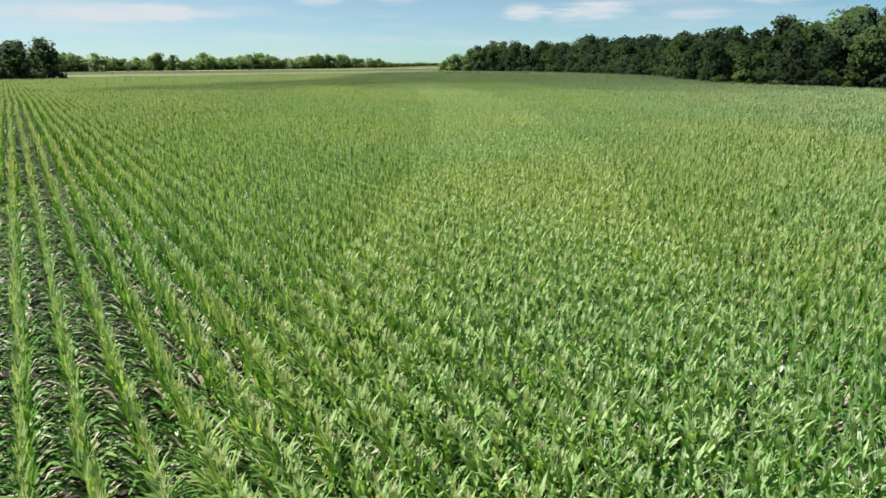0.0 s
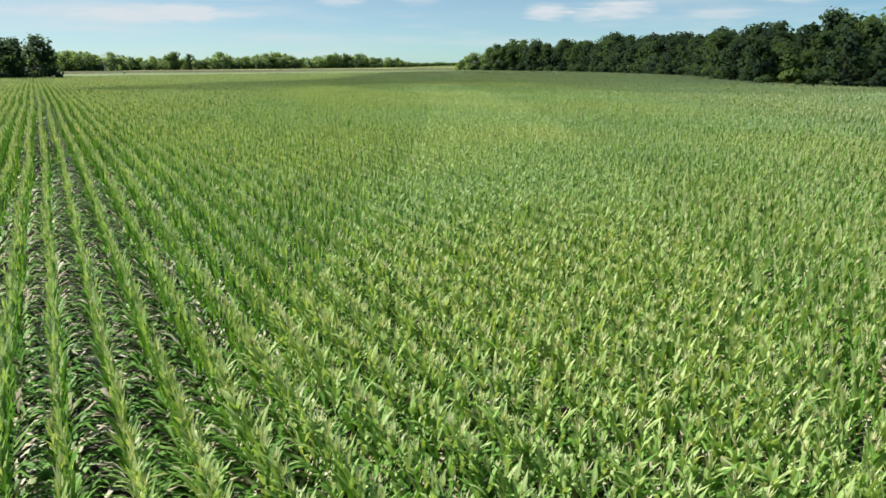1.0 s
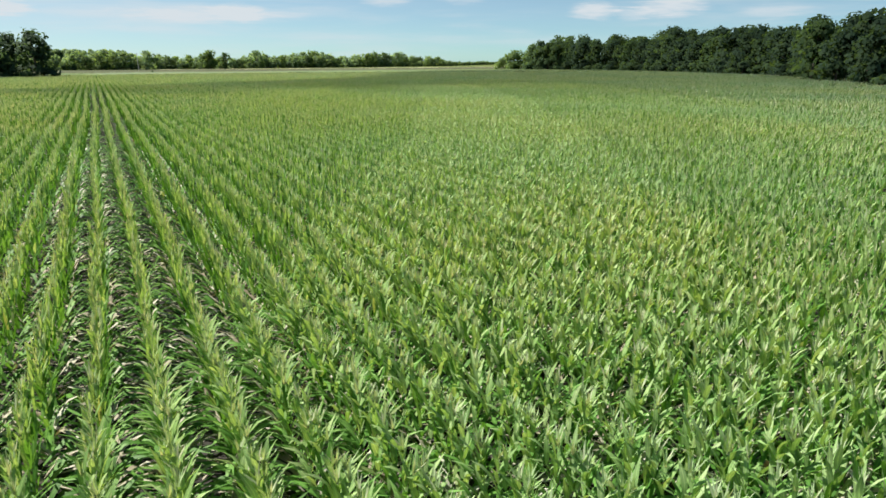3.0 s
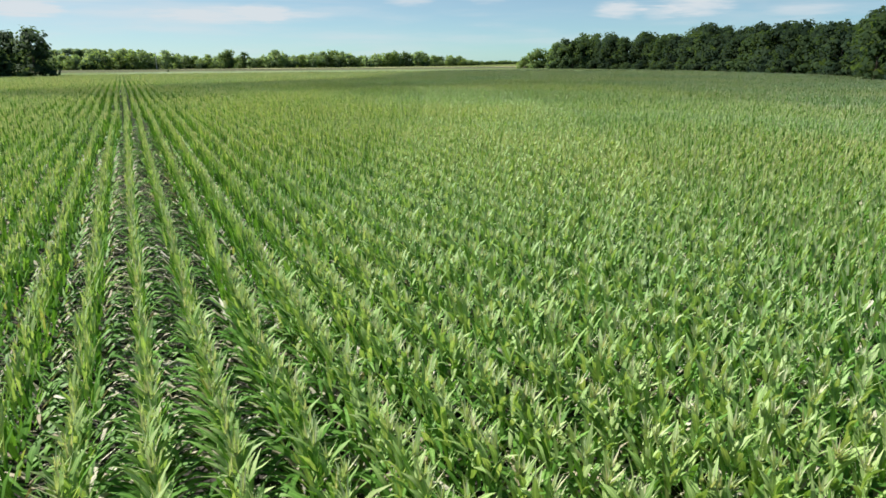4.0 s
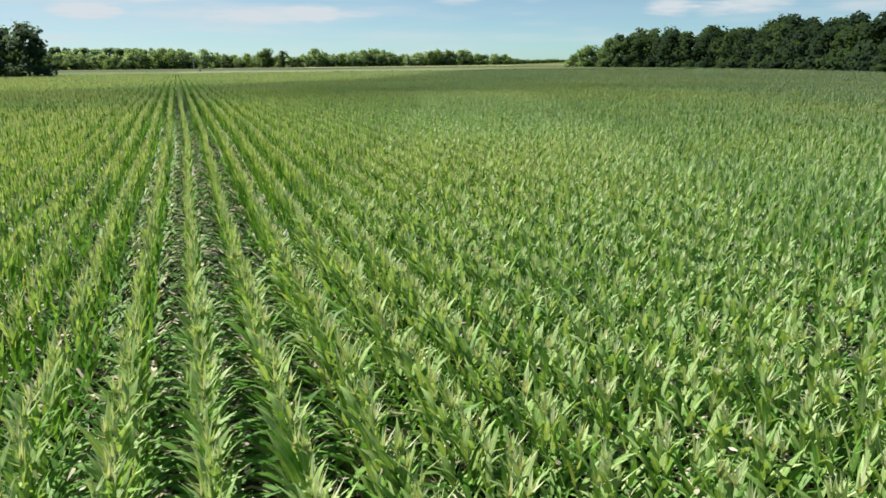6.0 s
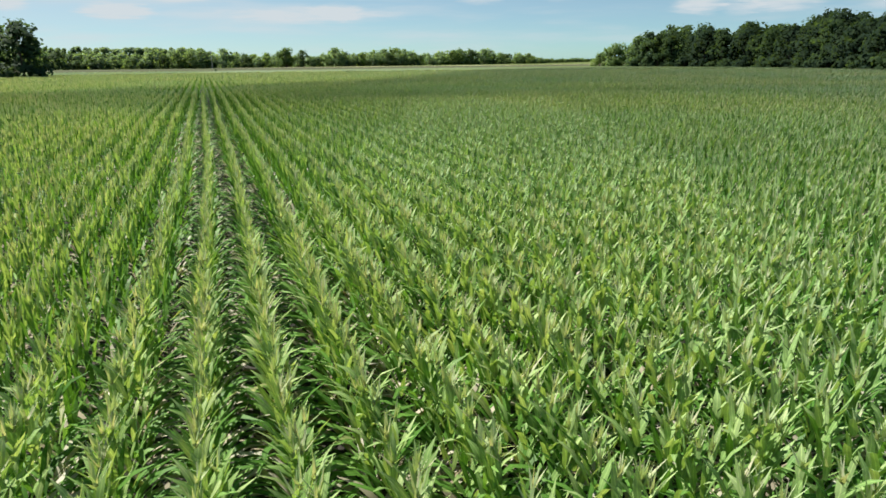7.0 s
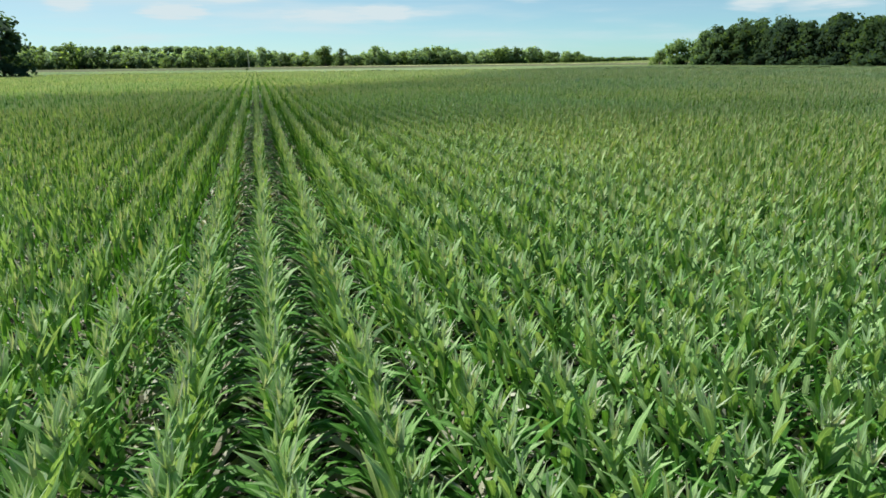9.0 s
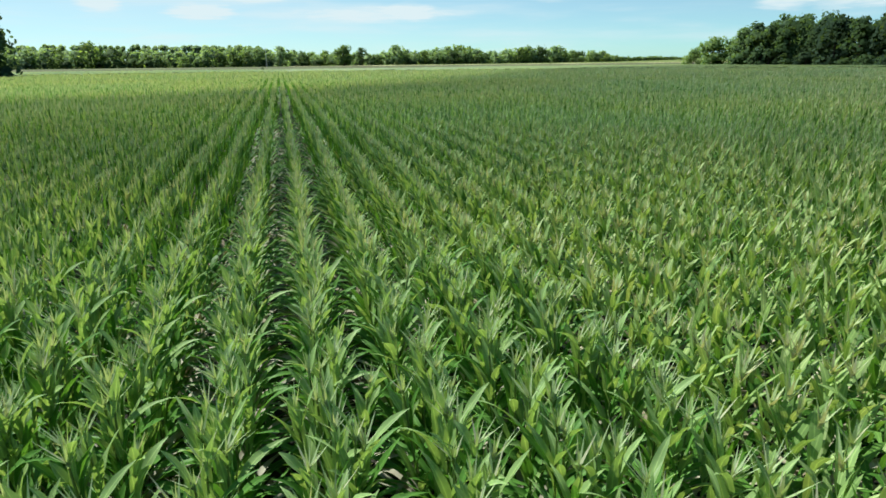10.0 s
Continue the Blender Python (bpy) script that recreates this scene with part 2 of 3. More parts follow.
def crown_mesh(seed, height, width, low, lumps, n, tone, leaf=0.75, flat=1.0):
    """Crown: small folded leaf sprays gathered round many uneven boughs, with gaps."""
    r = np.random.RandomState(seed)
    cx = []
    for k in range(lumps):
        a = r.rand() * 2 * np.pi
        h = low + (height - low) * r.rand() ** 0.8
        s = np.sin(np.pi * min(1, max(0.06, (h - low * 0.5) / (height - low * 0.5)) ** 0.8)) ** 0.5
        d = width * 0.5 * s * np.sqrt(r.rand()) * 0.85
        cx.append((d * np.cos(a), d * np.sin(a), h, width * (0.13 + 0.12 * r.rand())))
    cx.append((0, 0, height - width * 0.16, width * 0.2))
    cx = np.array(cx)
    pick = r.randint(0, len(cx), n)
    v = r.normal(size=(n, 3))
    v /= np.linalg.norm(v, axis=1, keepdims=True)
    rad = cx[pick, 3] * (0.6 + 0.42 * r.rand(n))
    p = cx[pick, :3] + v * rad[:, None] * [1, 1, 0.75 * flat]
    p[:, 2] = np.clip(p[:, 2], 0.35, None)
    out = v + 0.35 * r.normal(size=(n, 3)) + [0, 0, 0.25]
    out /= np.linalg.norm(out, axis=1, keepdims=True)
    side = np.cross(out, r.normal(size=(n, 3)))
    side /= np.linalg.norm(side, axis=1, keepdims=True)
    up = np.cross(side, out)
    s = (leaf * (0.55 + 0.8 * r.rand(n)))[:, None]
    a = p + side * s * 0.6
    b = p + up * s * 0.62 + out * s * 0.18
    c = p - side * s * 0.55 + out * s * 0.1
    d = p - up * s * 0.7 - out * s * 0.12
    i = np.arange(n)[:, None] * 4
    pts = np.stack([a, b, c, d], 1).reshape(-1, 3)
    pts[:, 2] *= height / pts[:, 2].max()
    # leaves of a bough catch the light together
    round_ = 0.38 * v + 0.5 * out + 0.9 * p / np.linalg.norm(p - [0, 0, height * 0.4], axis=1, keepdims=True) * [1, 1, 0.4] + [0, 0, 0.8]
    round_ /= np.linalg.norm(round_, axis=1, keepdims=True)
    face_n = np.cross(b - a, c - a)
    i = np.where((face_n * round_).sum(1)[:, None] < 0, i + [[3, 2, 1, 0]], i + [[0, 1, 2, 3]])
    me = raw_mesh("crown", pts, [i[:, [0, 1, 2]], i[:, [0, 2, 3]]], [TREE_LEAF[tone]], smooth=True)
    me.normals_split_custom_set_from_vertices(np.repeat(round_, 4, 0).tolist())
    LEAF_NORMALS[me.name] = np.repeat(round_, 4, 0)
    return me


def tube(path, radii, sides=6):
    pts, faces = [], []
    for k, (p, q) in enumerate(zip(path, radii)):
        for s in range(sides):
            a = 2 * math.pi * s / sides
            pts.append((p[0] + q * math.cos(a), p[1] + q * math.sin(a), p[2]))
    for k in range(len(path) - 1):
        for s in range(sides):
            t = (s + 1) % sides
            faces.append((k * sides + s, k * sides + t, k * sides + sides + t, k * sides + sides + s))
    return pts, faces


def trunk_mesh(seed, height, width):
    r = random.Random(seed)
    pts, faces = tube([(0, 0, -0.5), (0.1, 0, height * 0.2), (-0.1, 0.15, height * 0.45), (0.1, 0, height * 0.85)],
                      [height * 0.03, height * 0.022, height * 0.016, height * 0.004])
    for k in range(7):
        a, h = r.random() * 6.28, height * (0.2 + 0.07 * k)
        d = width * (0.38 - 0.03 * k)
        p2, f2 = tube([(0, 0, h), (d * 0.5 * math.cos(a), d * 0.5 * math.sin(a), h + d * 0.28), (d * math.cos(a), d * math.sin(a), h + d * 0.5)],
                      [height * 0.011, height * 0.007, height * 0.002], 4)
        faces += [tuple(i + len(pts) for i in f) for f in f2]
        pts += p2
    return raw_mesh("trunk", np.array(pts), [np.array(faces)], [BARK], smooth=True)


def tree_kind(seed, height, width, low, lumps, n, tone, leaf=0.75, flat=1.0):
    return trunk_mesh(seed, height, width), crown_mesh(seed, height, width, low, lumps, n, tone, leaf, flat)


def plant_tree(kind, x, y, turn, s, label, group, name="tree", category="tree", sz=None):
    root = new(name)
    root.empty_display_size = 1.0
    root.matrix_world = Matrix.LocRotScale((x, y, float(land(x, y)) - 0.05), Euler((0, 0, turn)), (s, s, sz or s))
    part("trunk", kind[0], root)
    part("crown", kind[1], root)
    return tagged(root, label, category, group)


def along(points, step):
    out = []
    for (x0, y0), (x1, y1) in zip(points, points[1:]):
        n = max(1, int(math.hypot(x1 - x0, y1 - y0) / step))
        out += [(x0 + (x1 - x0) * k / n, y0 + (y1 - y0) * k / n, -(y1 - y0), x1 - x0) for k in range(n)]
    return out


def woods():
    rng = random.Random(11)
    oaks = [tree_kind(20 + k, 16, 12.5, 1.0, 44, 1450, "dark", 0.84) for k in range(4)]
    oaks += [tree_kind(30 + k, 15, 11, 0.8, 38, 1300, "mid", 0.8) for k in range(2)]
    light = [tree_kind(40 + k, 8.5, 8.8, 0.1, 36, 2400, "light", 0.46) for k in range(2)]
    shrubs = [tree_kind(50 + k, 4.2, 5.5, 0.3, 10, 420, t, 0.6) for k, t in enumerate(("dark", "mid", "light"))]
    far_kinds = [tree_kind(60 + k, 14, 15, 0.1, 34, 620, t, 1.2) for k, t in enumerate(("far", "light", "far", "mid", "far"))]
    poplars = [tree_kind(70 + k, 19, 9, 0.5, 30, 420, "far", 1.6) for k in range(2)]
    wood_edge = [(214, 292), (218, 262), (221, 228), (200, 170), (176, 118), (158, 94)]
    for row, (back, hs) in enumerate(((4, 0.98), (12, 1.06), (21, 1.12), (32, 1.1))):
        for x, y, nx, ny in along(wood_edge, 7.5 + row):
            d = math.hypot(nx, ny)
            nx, ny = nx / d, ny / d
            # far end mostly in the mid tone: haze and sun put into colour
            k = oaks[rng.randrange(len(oaks))] if y < 235 or rng.random() < 0.3 else oaks[4 + rng.randrange(2)]
            s = hs * rng.uniform(0.86, 1.1) * (0.82 + 0.25 * min(1, max(0, (y - 95) / 120)))
            plant_tree(k, x + nx * back + rng.uniform(-2, 2), y + ny * back + rng.uniform(-2, 2), rng.random() * 6.28, s * 0.95, "dark green broadleaf tree in the edge of the wood", "trees of the wood", sz=s)
    for x, y, nx, ny in along([(243, 296)] + wood_edge, 3.6):
        plant_tree(shrubs[rng.randrange(2)], x + rng.uniform(-1, 3), y + rng.uniform(-2, 2), rng.random() * 6.28, rng.uniform(0.85, 1.5), "dark green shrub at the foot of the wood", "shrubs at the wood", "shrub", "shrub")
    near = [(129, 67), (143, 56), (160, 43), (184, 26), (217, 4), (260, -28)]
    for row, (back, hs) in enumerate(((5, 0.85), (14, 1.02), (23, 1.08), (33, 1.1))):
        for x, y, nx, ny in along(near, 8.0):
            d = math.hypot(nx, ny)
            nx, ny = nx / d, ny / d
            k = oaks[rng.randrange(len(oaks))]
            s = hs * rng.uniform(0.88, 1.08) * (0.82 + 0.5 * min(1, max(0, (x - 130) / 45)))
            plant_tree(k, x + nx * back + rng.uniform(-2, 2), y + ny * back + rng.uniform(-2, 2), rng.random() * 6.28, s * 0.9, "tall dark green broadleaf tree of the near wood", "trees of the wood", sz=s)
    for x, y, nx, ny in along(near, 4.5):
        plant_tree(shrubs[rng.randrange(3)], x + rng.uniform(-1, 2), y + rng.uniform(-2, 2), rng.random() * 6.28, rng.uniform(0.8, 1.4), "leafy green shrub at the foot of the near wood", "shrubs at the wood", "shrub", "shrub")
    plant_tree(light[0], 138, 66, 1.0, 1.05, "light green young tree before the dark wood", "light trees")
    plant_tree(light[1], 215, 301, 0.3, 1.5, "light green bushy tree at the corner of the wood", "light trees")
    plant_tree(light[0], 212, 309, 2.2, 1.0, "light green bushy tree at the corner of the wood", "light trees")
    plant_tree(light[0], 223, 299, 4.0, 1.45, "light green bushy tree at the corner of the wood", "light trees")
    # clump at the end of the rows, dark against the light
    for x, y, s, k in ((-5.0, 236, 1.0, 0), (-15, 232, 0.9, 1), (-26, 238, 0.96, 2), (-38, 234, 1.0, 3), (-50, 236, 1.0, 0), (-64, 232, 1.0, 2), (-12, 244, 0.95, 3), (-32, 247, 1.0, 1)):
        plant_tree(oaks[k], x, y, x * 0.7, s, "dark spreading tree of the clump in the field", "trees of the clump")
    for x, y, nx, ny in along([(-2, 231), (-70, 229)], 5.0):
        plant_tree(shrubs[rng.randrange(2)], x, y + rng.uniform(-1, 2), rng.random() * 6.28, rng.uniform(0.8, 1.2), "dark green shrub under the clump of trees", "shrubs of the clump", "shrub", "shrub")
    plant_tree(shrubs[0], 43.6, 463, 0.5, 0.36, "small dark shrub alone in the bean field", "shrubs in the field", "shrub", "shrub")
    plant_tree(light[1], 107, 648, 0.9, 2.15, "yellowish green rounded tree before the far tree line", "light trees")
    # duller crown added to stand for the shaded right half of that tree
    plant_tree(oaks[5], 123, 653, 0.4, 1.05, "dull green rounded tree added as the yellowish one's shaded side", "far trees")
    def thin(x):
        """The far line stands lower where it runs off behind the wood's corner."""
        return 1.0 if x < 400 else max(0.42, 1.0 - (x - 400) / 90)

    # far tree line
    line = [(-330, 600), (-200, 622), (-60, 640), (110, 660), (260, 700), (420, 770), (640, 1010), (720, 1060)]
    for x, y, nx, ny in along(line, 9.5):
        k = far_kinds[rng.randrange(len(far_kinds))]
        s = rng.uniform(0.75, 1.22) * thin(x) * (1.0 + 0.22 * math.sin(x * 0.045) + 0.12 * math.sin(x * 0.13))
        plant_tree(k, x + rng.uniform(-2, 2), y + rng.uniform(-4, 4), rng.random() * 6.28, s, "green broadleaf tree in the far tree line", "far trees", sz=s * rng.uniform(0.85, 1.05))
    for x, y, nx, ny in along(line, 8.0):
        plant_tree(shrubs[rng.randrange(1, 3)], x + rng.uniform(-3, 3), y - 6 + rng.uniform(-2, 2), rng.random() * 6.28, rng.uniform(0.9, 1.5), "pale green shrub before the far tree line", "far shrubs", "shrub", "shrub")
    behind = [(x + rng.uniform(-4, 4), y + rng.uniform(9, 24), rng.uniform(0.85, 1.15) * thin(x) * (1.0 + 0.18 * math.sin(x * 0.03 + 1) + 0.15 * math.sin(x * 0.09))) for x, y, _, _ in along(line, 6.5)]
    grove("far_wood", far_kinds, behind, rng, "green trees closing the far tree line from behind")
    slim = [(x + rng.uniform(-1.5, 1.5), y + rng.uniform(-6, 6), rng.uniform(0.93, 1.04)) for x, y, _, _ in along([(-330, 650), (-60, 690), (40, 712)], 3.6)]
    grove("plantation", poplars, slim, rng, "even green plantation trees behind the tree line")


def grove(name, kinds, spots, rng, label):
    """Many far crowns in one mesh."""
    vs, fs, ms, ns, base = [], [], [], [], 0
    tones = list(TREE_LEAF.values())
    for x, y, s in spots:
        me = kinds[rng.randrange(len(kinds))][1]
        co = np.empty(len(me.vertices) * 3, np.float32)
        me.vertices.foreach_get("co", co)
        co = co.reshape(-1, 3) * s
        a = rng.random() * 6.28
        vs.append(np.stack([co[:, 0] * math.cos(a) - co[:, 1] * math.sin(a) + x, co[:, 0] * math.sin(a) + co[:, 1] * math.cos(a) + y, co[:, 2] + float(land(x, y)) - 0.3], -1))
        q = LEAF_NORMALS[me.name]
        ns.append(np.stack([q[:, 0] * math.cos(a) - q[:, 1] * math.sin(a), q[:, 0] * math.sin(a) + q[:, 1] * math.cos(a), q[:, 2]], -1))
        ix = np.empty(len(me.loops), np.int32)
        me.loops.foreach_get("vertex_index", ix)
        fs.append(ix.reshape(-1, 3) + base)
        ms.append(np.full(len(ix) // 3, tones.index(me.materials[0])))
        base += len(co)
    ob = new(name, raw_mesh(name, np.concatenate(vs), [np.concatenate(fs)], tones, np.concatenate(ms), smooth=True))
    ob.data.normals_split_custom_set_from_vertices(np.concatenate(ns).tolist())
    tagged(ob, label, "trees", kind="stuff")


woods()


# ---- utility pole ----
def utility_pole(x, y, height):
    """A weathered wooden pole with a crossarm and three insulators."""
    root = new("utility_pole")
    root.location = (x, y, float(land(x, y)))
    pts, faces = tube([(0, 0, -0.3), (0, 0, height * 0.5), (0, 0, height)], [0.24, 0.2, 0.15], 10)
    part("pole", raw_mesh("pole", np.array(pts), [np.array(faces)], [POLE_WOOD], smooth=True), root)

    def block(name, at, size, mat, label=""):
        bm = bmesh.new()
        bmesh.ops.create_cube(bm, size=1.0)
        bmesh.ops.scale(bm, vec=size, verts=bm.verts)
        bmesh.ops.bevel(bm, geom=bm.edges[:], offset=min(size) * 0.15, segments=1, affect="EDGES")
        bmesh.ops.translate(bm, vec=at, verts=bm.verts)
        me = bpy.data.meshes.new(name)
        bm.to_mesh(me)
        bm.free()
        me.materials.append(mat)
        return part(name, me, root, label)

    block("crossarm", (0, -0.2, height - 0.7), (2.4, 0.12, 0.16), POLE_WOOD)
    for dx in (-1.05, 0.45, 1.05):
        pts, faces = tube([(dx, -0.2, height - 0.64), (dx, -0.2, height - 0.5), (dx, -0.2, height - 0.36)], [0.06, 0.09, 0.05], 8)
        part("insulator", raw_mesh("insulator", np.array(pts), [np.array(faces)], [PORCELAIN], smooth=True), root, "glazed porcelain insulator")
    tagged(root, "pale weathered wooden utility pole before the far trees", "utility pole")


POLE_WOOD = solid_material("pole_wood", [(0.3, (0.55, 0.53, 0.48)), (0.7, (0.7, 0.68, 0.63))], 2.0, 0.85, 0.01, 20.0)
PORCELAIN = solid_material("porcelain", [(0.3, (0.6, 0.6, 0.58)), (0.7, (0.7, 0.7, 0.68))], 6.0, 0.25, gloss=0.5)
utility_pole(43.0, 598, 14.0)


# ---- the corn ----
ROW = 0.76


def bend(y):
    """How far the rows wander sideways along the field, as they were drilled."""
    return ROW * np.interp(y, [-45, -10, 8, 22, 33, 54, 71, 83, 95, 160, 400], [0.78, 0.93, 1.0, 1.22, 1.16, 1.16, 1.36, 1.19, 1.14, 0.85, -0.2])


TRACK = np.array([m.translation[:2] for _, m in PATH])


def strip(base, az, lean, length, width, droop, segs, fold=False, twist=0.0, wave=0.0):
    """A blade: from base, out along az, first rising, then bending over by droop (radians in all)."""
    ts = np.linspace(0, 1, segs + 1)
    out = np.array([math.cos(az), math.sin(az), 0])
    side = np.array([-math.sin(az), math.cos(az), 0])
    p, rows, ang = np.array(base, float), [], lean
    prof = np.interp(ts, [0, 0.12, 0.45, 0.8, 1], [0.45, 0.8, 1.0, 0.6, 0.04]) * width / 2
    for k, t in enumerate(ts):
        ang = lean + droop * t ** 1.6
        if k:
            p = p + (out * math.sin(ang) + np.array([0, 0, math.cos(ang)])) * length / segs
        nrm = out * -math.cos(ang) + np.array([0, 0, math.sin(ang)])
        s = side * math.cos(twist * t) + nrm * math.sin(twist * t)
        w = prof[k]
        wob = nrm * wave * math.sin(9 * t + az * 3) * w
        rows.append([p - s * w + nrm * w * 0.35 + wob, p, p + s * w + nrm * w * 0.35 - wob] if fold else [p - s * w + wob, p + s * w - wob])
    n = len(rows[0])
    if fold:
        v = np.array(rows).reshape(-1, 3)
        return v, [(k * n + j, k * n + j + 1, k * n + n + j + 1, k * n + n + j) for k in range(segs) for j in range(n - 1)]
    v = np.array(sum(rows[:-1], []) + [p])
    return v, [(2 * k, 2 * k + 1, 2 * k + 3, 2 * k + 2) for k in range(segs - 1)] + [(2 * segs - 2, 2 * segs - 1, 2 * segs)]


def tall_blade(base, az, lean, length, width):
    """A thin three-cornered sliver, for tassel spikes."""
    out = np.array([math.cos(az), math.sin(az), 0])
    side = np.array([-math.sin(az), math.cos(az), 0])
    tip = np.array(base) + (out * math.sin(lean) + np.array([0, 0, math.cos(lean)])) * length
    return np.array([base - side * width / 2, base + side * width / 2, tip]), [(0, 1, 2)]


def plant_pieces(rng, level):
    """The pieces of one corn plant: (part name, verts, faces, material number). 0 leaf, 1 tassel, 2 stalk, 3 dry glint
    leaf, 4 lit top leaf.
    """
    out = []
    h = rng.uniform(1.88, 1.96)
    az0 = rng.choice((0, math.pi)) + rng.uniform(-0.7, 0.7)
    leaves = {0: 18, 1: 15, 2: 12, 3: 7}[level]
    if level == 0:
        pts, faces = tube([(0, 0, -0.02), (0.01, 0, 0.6), (0, 0, h)], [0.014, 0.012, 0.008], 6)
        out.append(("stalk", np.array(pts), faces, 2))
    for k in range(leaves):
        u = (k + 0.5) / leaves
        # lower leaves arch out across the row, upper ones stand in a narrow whorl
        if u > 0.7:
            z, az = h * rng.uniform(0.76, 0.97), rng.random() * 6.28
            lean, droop, length, width = rng.uniform(0.06, 0.5), rng.uniform(0.1, 0.9), rng.uniform(0.28, 0.46), rng.uniform(0.058, 0.088)
        elif u > 0.45:
            z, az = h * (0.46 + 0.36 * (u - 0.45) / 0.25), az0 + math.pi * k + rng.uniform(-1.1, 1.1)
            lean, droop, length, width = rng.uniform(0.1, 0.42), rng.uniform(0.2, 1.1), rng.uniform(0.42, 0.62), rng.uniform(0.058, 0.088)
        else:
            z, az = h * (0.2 + 0.34 * u / 0.45), az0 + math.pi * k + rng.uniform(-0.8, 0.8)
            lean, droop, length, width = rng.uniform(0.3, 0.6), rng.uniform(0.9, 1.9), rng.uniform(0.52, 0.72) + 0.4 * u, rng.uniform(0.06, 0.09)
        if level > 1:
            # seen from further off: low leaves stay low in the shade, the whorl is a narrow ridge
            z, lean, droop = (z - 0.12 * h, lean, droop) if u < 0.45 else (z, lean * 0.7, droop * 0.7)
        width *= {0: 1, 1: 1.0, 2: 1.15, 3: 1.3}[level]
        segs = {0: 7, 1: 3, 2: 2, 3: 2}[level]
        v, f = strip((0, 0, z), az, lean, length, width, droop, segs, level == 0, rng.uniform(-0.6, 0.6), 0.3 if level == 0 else 0)
        # over a third of the low leaves: some dead, some painted as glints
        dry = u < 0.32 and rng.random() < 0.38
        # whorl and many middle leaves get the sunlit tone, others the darker
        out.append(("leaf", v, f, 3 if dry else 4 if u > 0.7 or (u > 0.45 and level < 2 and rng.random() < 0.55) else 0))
    base = np.array([0, 0, h])
    n = {0: 10, 1: 8, 2: 5, 3: 4}[level]
    tv, tf = [], []
    for k in range(n):
        v, f = tall_blade(base + [0, 0, 0.05 * k / n], rng.random() * 6.28, 0.05 if k == 0 else rng.uniform(0.15, 0.85), rng.uniform(0.16, 0.28), {0: 0.024, 1: 0.034, 2: 0.042, 3: 0.048}[level])
        tf += [tuple(i + sum(len(q) for q in tv) for i in g) for g in f]
        tv.append(v)
    out.append(("tassel", np.concatenate(tv), tf, 1))
    return out


def blade_across(name, count, fold=False):
    """Where each corner of a blade lies between its two edges: 0 and 1 at the edges, 0.5 on the midrib."""
    if name != "leaf" or count == 3:
        return np.zeros(count)
    return np.tile([0, 0.5, 1], count // 3) if fold else np.append(np.tile([0, 1], count // 2), 0.5)


def joined(pieces):
    vs, tris, mats, base = [], [], [], 0
    across = np.concatenate([blade_across(name, len(v)) for name, v, _, _ in pieces])
    for _, v, f, m in pieces:
        for g in f:
            tris += [(g[0] + base, g[k] + base, g[k + 1] + base) for k in range(1, len(g) - 1)]
            mats += [m] * (len(g) - 2)
        vs.append(v)
        base += len(v)
    return np.concatenate(vs), np.array(tris), np.array(mats), across


def scatter(name, kinds, px, py, seed, mats, label, size=(0.975, 1.025), turn=0.35):
    """Many plants joined into one crop mesh."""
    r = np.random.RandomState(seed)
    n = len(px)
    which = r.randint(0, len(kinds), n)
    ang = np.where(r.rand(n) < 0.5, 0, np.pi) + r.normal(0, turn, n)
    sc = r.uniform(*size, n) * (1 + 0.025 * np.sin(px * 0.31 + 2 * np.sin(py * 0.13)))
    lx, ly = r.normal(0, 0.022, n), r.normal(0, 0.05, n)
    pz = land(px, py)
    vs, fs, ms, us, base = [], [], [], [], 0
    for k, (v, t, m, u) in enumerate(kinds):
        s = which == k
        c = int(s.sum())
        if not c:
            continue
        ca, sa = np.cos(ang[s])[:, None], np.sin(ang[s])[:, None]
        x, y, z = v[None, :, 0] * sc[s, None], v[None, :, 1] * sc[s, None], v[None, :, 2] * sc[s, None]
        w = np.stack([px[s, None] + x * ca - y * sa + lx[s, None] * z, py[s, None] + x * sa + y * ca + ly[s, None] * z, pz[s, None] + z], -1)
        vs.append(w.reshape(-1, 3))
        fs.append((t[None] + (np.arange(c) * len(v))[:, None, None] + base).reshape(-1, 3))
        ms.append(np.tile(m, c))
        us.append(np.tile(u, c))
        base += c * len(v)
    ob = new(name, raw_mesh(name, np.concatenate(vs), [np.concatenate(fs)], mats, np.concatenate(ms), True, np.concatenate(us)))
    return tagged(ob, label, "corn", kind="stuff")


def off_track(x, y):
    """Distance on the plan from the line of flight, drawn on past its end."""
    ext = np.vstack([TRACK, TRACK[-1] + (TRACK[-1] - TRACK[-2]) * 2.5])
    best = np.full(x.shape, 1e9)
    for a, b in zip(ext, ext[1:]):
        d = b - a
        t = np.clip(((x - a[0]) * d[0] + (y - a[1]) * d[1]) / (d @ d), 0, 1)
        best = np.minimum(best, np.hypot(x - a[0] - t * d[0], y - a[1] - t * d[1]))
    return best


def row_places(x0, x1, y0, y1, step, seed, jitter=0.018):
    r = np.random.RandomState(seed)
    n0, n1 = math.ceil(x0 / ROW), math.floor(x1 / ROW)
    ys = np.arange(y0, y1, step)
    gx, gy = np.meshgrid(np.arange(n0, n1 + 1) * ROW, ys, indexing="ij")
    gx = gx + r.normal(0, jitter, gx.shape)
    gy = gy + r.uniform(-0.4, 0.4, gx.shape) * step
    gx = gx + bend(gy)
    keep = r.rand(*gx.shape) > 0.03
    return gx[keep], gy[keep]


